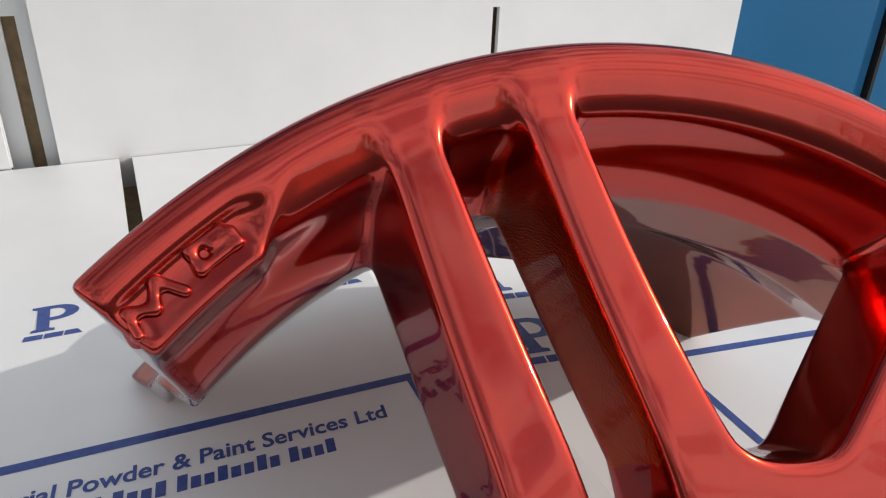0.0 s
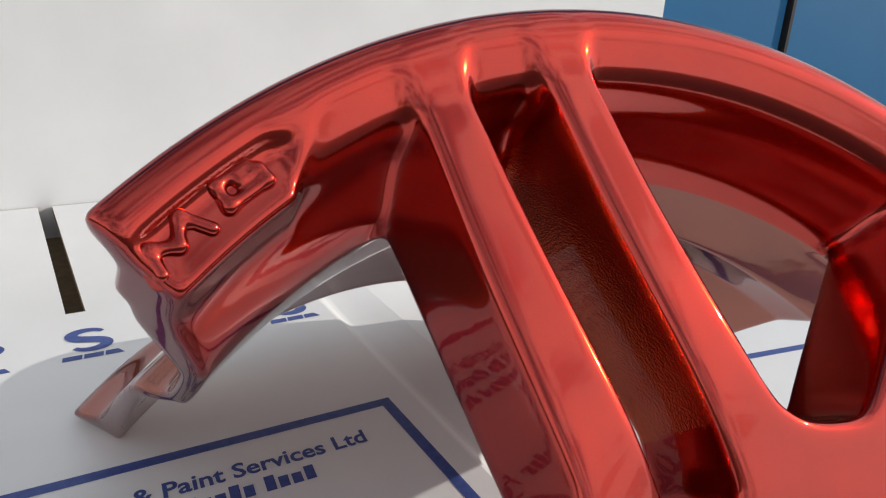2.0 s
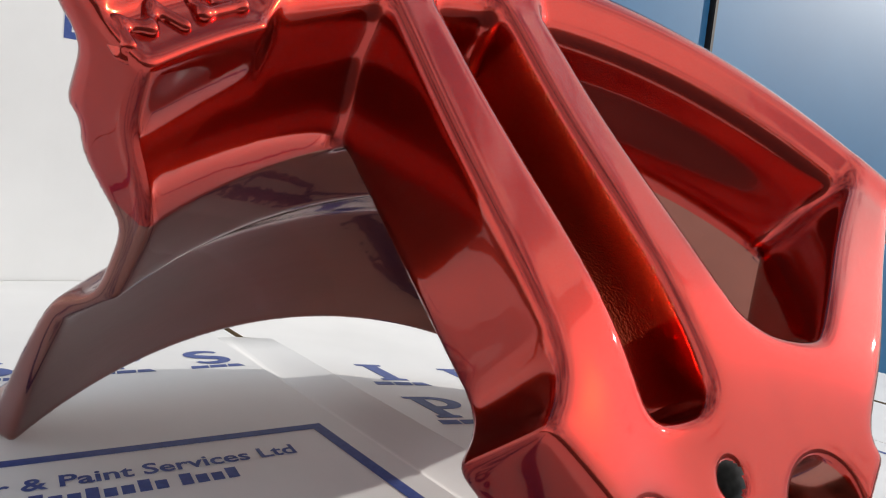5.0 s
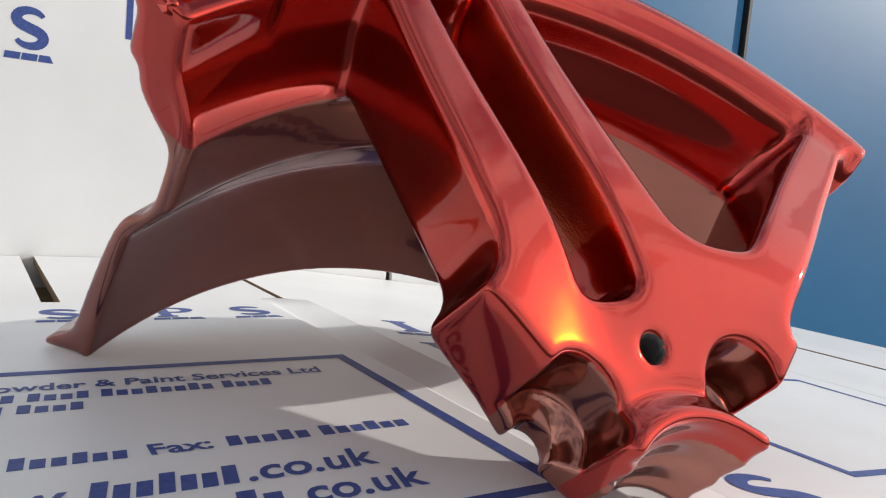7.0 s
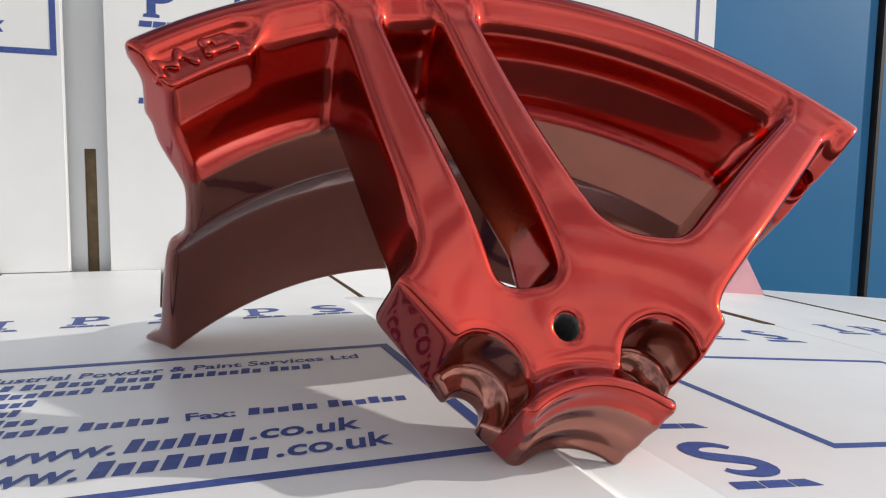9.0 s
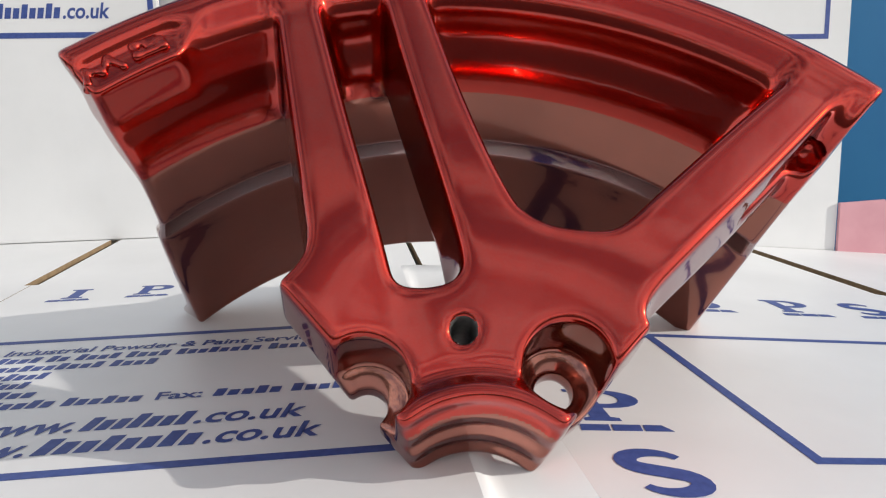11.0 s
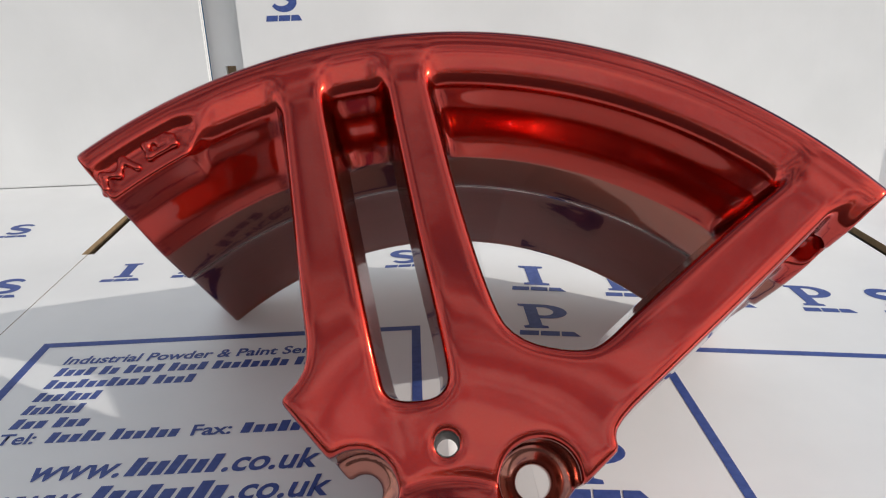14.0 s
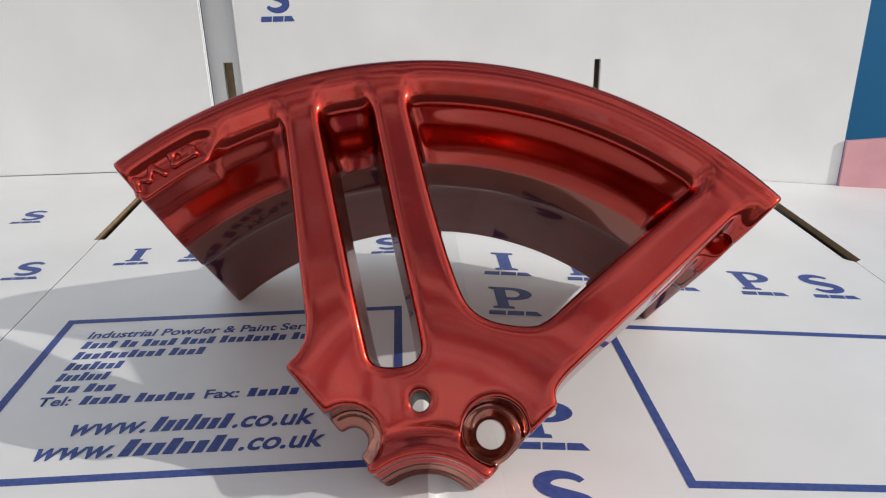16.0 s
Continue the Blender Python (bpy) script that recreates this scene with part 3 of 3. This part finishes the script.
carton = empty("flat_carton")
X0, X1, X2 = -0.257, 0.027, 0.400
LIE = Matrix.Translation((0, 0, 0.0))
HANG = Matrix.Translation((X1, 0, 0)) @ Matrix.Rotation(SLOPE, 4, "Y") @ Matrix.Translation((-X1, 0, 0))
INKUP = Matrix.Translation((0, 0, 0.00012))
XF, XG = 0.013, 0.049  # the crushed fold between the level and the hanging panel
E = 0.0003  # half the width of a crease
sheet(carton, [(X0 + E, -0.30), (XF, -0.30), (XF, 0.160), (X1 - 0.002, 0.160), (X1 - 0.002, 0.359), (-0.1095, 0.359), (-0.1095, 0.153), (-0.1195, 0.153),
               (-0.1195, 0.359), (X0 + 0.005, 0.359), (X0 + 0.005, 0.153), (X0 + E, 0.153)])
sheet(carton, [(-0.62, -0.30), (X0 - E, -0.30), (X0 - E, 0.153), (X0 - 0.005, 0.153), (X0 - 0.005, 0.359), (-0.62, 0.359)])
sheet(carton, [(XG, -0.30), (X2 - E, -0.30), (X2 - E, 0.118), (X2 - 0.008, 0.124), (X2 - 0.008, 0.359), (X1 + 0.003, 0.359), (X1 + 0.003, 0.160), (XG, 0.160)], HANG)
fold(carton, XF, XG)
sheet(carton, [(X2 + E, -0.30), (0.612, -0.30), (0.612, 0.359), (X2 + 0.008, 0.359), (X2 + 0.008, 0.124), (X2 + E, 0.118)], HANG)
sheet(carton, [(0.626, -0.30), (0.95, -0.30), (0.95, 0.42), (0.626, 0.42)], HANG)
address_print(carton, INKUP)
marks(carton, INKUP, [(-0.212, 0.102, "bar"), (-0.162, 0.104, "flag"), (-0.112, 0.104, "twist"), (-0.054, 0.104, "flag"), (-0.008, 0.104, "twist"),
                      (-0.290, 0.082, "twist"), (-0.342, 0.210, "twist")])
marks(carton, HANG @ INKUP, [(0.084, 0.066, "bar"), (0.148, 0.062, "flag"), (0.212, 0.052, "twist"), (0.282, 0.050, "flag"), (0.340, 0.050, "twist"),
                             (0.080, 0.000, "flag"), (0.078, -0.146, "flag"), (0.077, -0.206, "twist"), (0.470, 0.10, "bar"), (0.52, 0.10, "flag")], 0.034)
bm = frame_bm(0.138, 0.365, -0.182, -0.018, 0.0052, 0.0, bmesh.new())
bm.transform(HANG @ INKUP)
part("printed_frame", bm, INK, carton, "dark blue printed line frame")
tagged(carton, "white flat-packed cardboard carton with blue print lying flat", "cardboard carton")

# cartons below, seen as brown edges through the slots
under = empty("carton_stack")
part("sheet", box_bm(-0.60, X1 + 0.002, -0.29, 0.55, -0.034, -0.026), KRAFT, under)
for a, b in ((X1 + 0.006, X2 - 0.045), (X2 + 0.03, 0.93)):
    bm = box_bm(a, b, -0.29, 0.50, -0.050, -0.045)
    bm.transform(HANG)
    part("sheet", bm, KRAFT, under)
for i in range(6):
    part("sheet", box_bm(-0.60, 0.60, -0.29, 0.54, -0.22 - i * 0.075, -0.150 - i * 0.075, 0.002), KRAFT if i % 2 else WHITE, under)
tagged(under, "stack of brown and white flat cartons underneath", "carton stack")

# the standing sheet
STAND = Matrix.Translation((0, 0.36, 0)) @ Matrix.Rotation(radians(90), 4, "X")
standing = empty("standing_carton")


def upright(name, x0, x1, z0, z1, y=0.36, label=""):
    bm = box_bm(x0, x1, y, y + THICK, z0, z1, 0.0015)
    return part(name, bm, WHITE, standing, label)


upright("panel", -0.90, -0.197, -0.0008, 0.62)
bm = prism_bm([(-0.163, -0.07), (0.2185, -0.07), (0.2185, 0.108), (0.2255, 0.108), (0.2255, -0.07), (0.517, -0.07), (0.517, 0.62), (-0.163, 0.62)], -THICK, 0.0)
bm.transform(STAND)
part("panel", bm, WHITE, standing)
bm = prism_bm([(-0.199, -0.01), (-0.184, -0.01), (-0.184, 0.1135), (-0.174, 0.1135), (-0.174, -0.01), (-0.160, -0.01), (-0.160, 0.62), (-0.199, 0.62)], -THICK, 0.0)
bm.transform(Matrix.Translation((0, 0.016, 0)) @ STAND)
part("crease_strip", bm, WHITE, standing)
part("brown_lining", box_bm(-0.2, 0.3, 0.384, 0.390, -0.06, 0.3), KRAFT, standing, "raw brown card inside")
UPINK = STAND @ Matrix.Translation((0, 0, 0.00012))
address_print(standing, UPINK @ Matrix.Translation((-0.204, 0.362, 0)))
marks(standing, UPINK, [(-0.118, 0.165, "twist"), (-0.116, 0.235, "flag"), (-0.116, 0.305, "twist")], 0.032)
bm = frame_bm(-0.048, 0.493, 0.185, 0.40, 0.0052, 0.0, bmesh.new())
bm.transform(UPINK)
part("printed_frame", bm, INK, standing)
tagged(standing, "white cardboard carton with blue print standing upright", "cardboard carton")

# pink card beside the standing carton
bm = prism_bm([(0.518, -0.06), (0.617, -0.06), (0.572, 0.009), (0.518, 0.007)], 0, 0.004)
bm.transform(STAND)
pink = tagged(new("pink_card", mesh_of(bm, "pink_card", PINK)), "pink card sheet standing behind the white cartons", "card")

# blue steel doors behind
doors = empty("blue_steel_door")
for x0, x1 in ((-0.6, 1.092), (1.108, 2.6)):
    part("door_leaf", box_bm(x0, x1, 0.62, 0.66, -0.9, 1.6, 0.004), BLUE, doors)
part("rubber_seal", box_bm(1.094, 1.106, 0.612, 0.64, -0.9, 1.6, 0.002), BLACK, doors, "black vertical seal")
tagged(doors, "blue painted steel doors with a black vertical seal", "steel door")

# ground and pallet
bm = bmesh.new()
bmesh.ops.create_grid(bm, x_segments=8, y_segments=8, size=300)
ground = new("ground", mesh_of(bm, "ground", ASPHALT))
ground.location.z = -0.75
tagged(ground, "grey asphalt yard", "ground", kind="structure")
pallet = empty("pallet")
for i in range(5):
    part("board", box_bm(-0.6, 0.6, -0.29 + i * 0.18, -0.19 + i * 0.18, -0.61, -0.588, 0.002), PALLET, pallet)
for i in range(3):
    part("runner", box_bm(-0.6 + i * 0.55, -0.5 + i * 0.55, -0.29, 0.53, -0.75, -0.6105, 0.002), PALLET, pallet)
tagged(pallet, "worn timber pallet under the cartons", "pallet")


# unseen trees added across the yard, to give the paint something dark to mirror
BARK = plain("grey_brown_bark", (0.06, 0.045, 0.03), (0.12, 0.09, 0.065), 0.9, 30)
LEAF = plain("dull_green_leaves", (0.03, 0.05, 0.015), (0.07, 0.10, 0.03), 0.7, 2)


def limb_bm(bm, p0, p1, r0, r1, sides=7):
    ax = (Vector(p1) - Vector(p0)).normalized()
    u = ax.orthogonal().normalized()
    w = ax.cross(u)
    rings = [[bm.verts.new(Vector(p) + (u * math.cos(2 * math.pi * k / sides) + w * math.sin(2 * math.pi * k / sides)) * r) for k in range(sides)] for p, r in ((p0, r0), (p1, r1))]
    for k in range(sides):
        bm.faces.new((rings[0][k], rings[0][(k + 1) % sides], rings[1][(k + 1) % sides], rings[1][k]))


def tree(x, y, seed):
    rng = random.Random(seed)
    base = empty("tree", Matrix.Translation((x, y, -0.75)))
    bm, tips = bmesh.new(), []
    limb_bm(bm, (0, 0, 0), (0.05, 0.03, 1.4), 0.16, 0.12)
    limb_bm(bm, (0.05, 0.03, 1.4), (0.0, 0.1, 3.2), 0.12, 0.05)
    for i in range(14):
        a, h = i * 2.4, 1.1 + 2.0 * i / 14
        tip = Vector((math.cos(a) * rng.uniform(0.8, 1.5), math.sin(a) * rng.uniform(0.8, 1.5), h + rng.uniform(0.4, 1.0)))
        limb_bm(bm, (0.03, 0.04, h), tip, 0.05, 0.015, 5)
        tips += [tip, tip * 0.7 + Vector((0, 0, 0.3)), tip + Vector((0, 0, 0.35))]
    part("trunk", bm, BARK, base)
    vs, fs = [], []
    for t in tips:
        for _ in range(70):
            c = t + Vector((rng.gauss(0, 0.27), rng.gauss(0, 0.27), rng.gauss(0, 0.22)))
            u = Vector((rng.gauss(0, 1), rng.gauss(0, 1), rng.gauss(0, 1))).normalized()
            w = u.orthogonal().normalized()
            k, s0 = len(vs), rng.uniform(0.04, 0.09)
            vs += [c - u * s0, c + w * s0 * 0.45, c + u * s0, c - w * s0 * 0.45]
            fs.append((k, k + 1, k + 2, k + 3))
    me = bpy.data.meshes.new("crown")
    me.from_pydata([tuple(v) for v in vs], [], fs)
    me.materials.append(LEAF)
    crown = new("crown", me)
    crown.parent = base
    return tagged(base, "unseen dark leafy tree added across the yard for reflections", "tree", "trees across the yard")


mirrored_tree = tree(-1.2, -19.0, 5)
for i, (tx, ty, sc) in enumerate(((-4.9, -19.6, 1.15), (2.7, -19.5, 0.95), (-8.4, -18.1, 1.1), (6.1, -19.9, 1.05), (-12.0, -17.6, 1.0))):
    copy_thing(mirrored_tree, Matrix.Translation((tx, ty, -0.75)) @ Matrix.Rotation(i * 1.3 + 0.5, 4, "Z") @ Matrix.Scale(sc, 4))
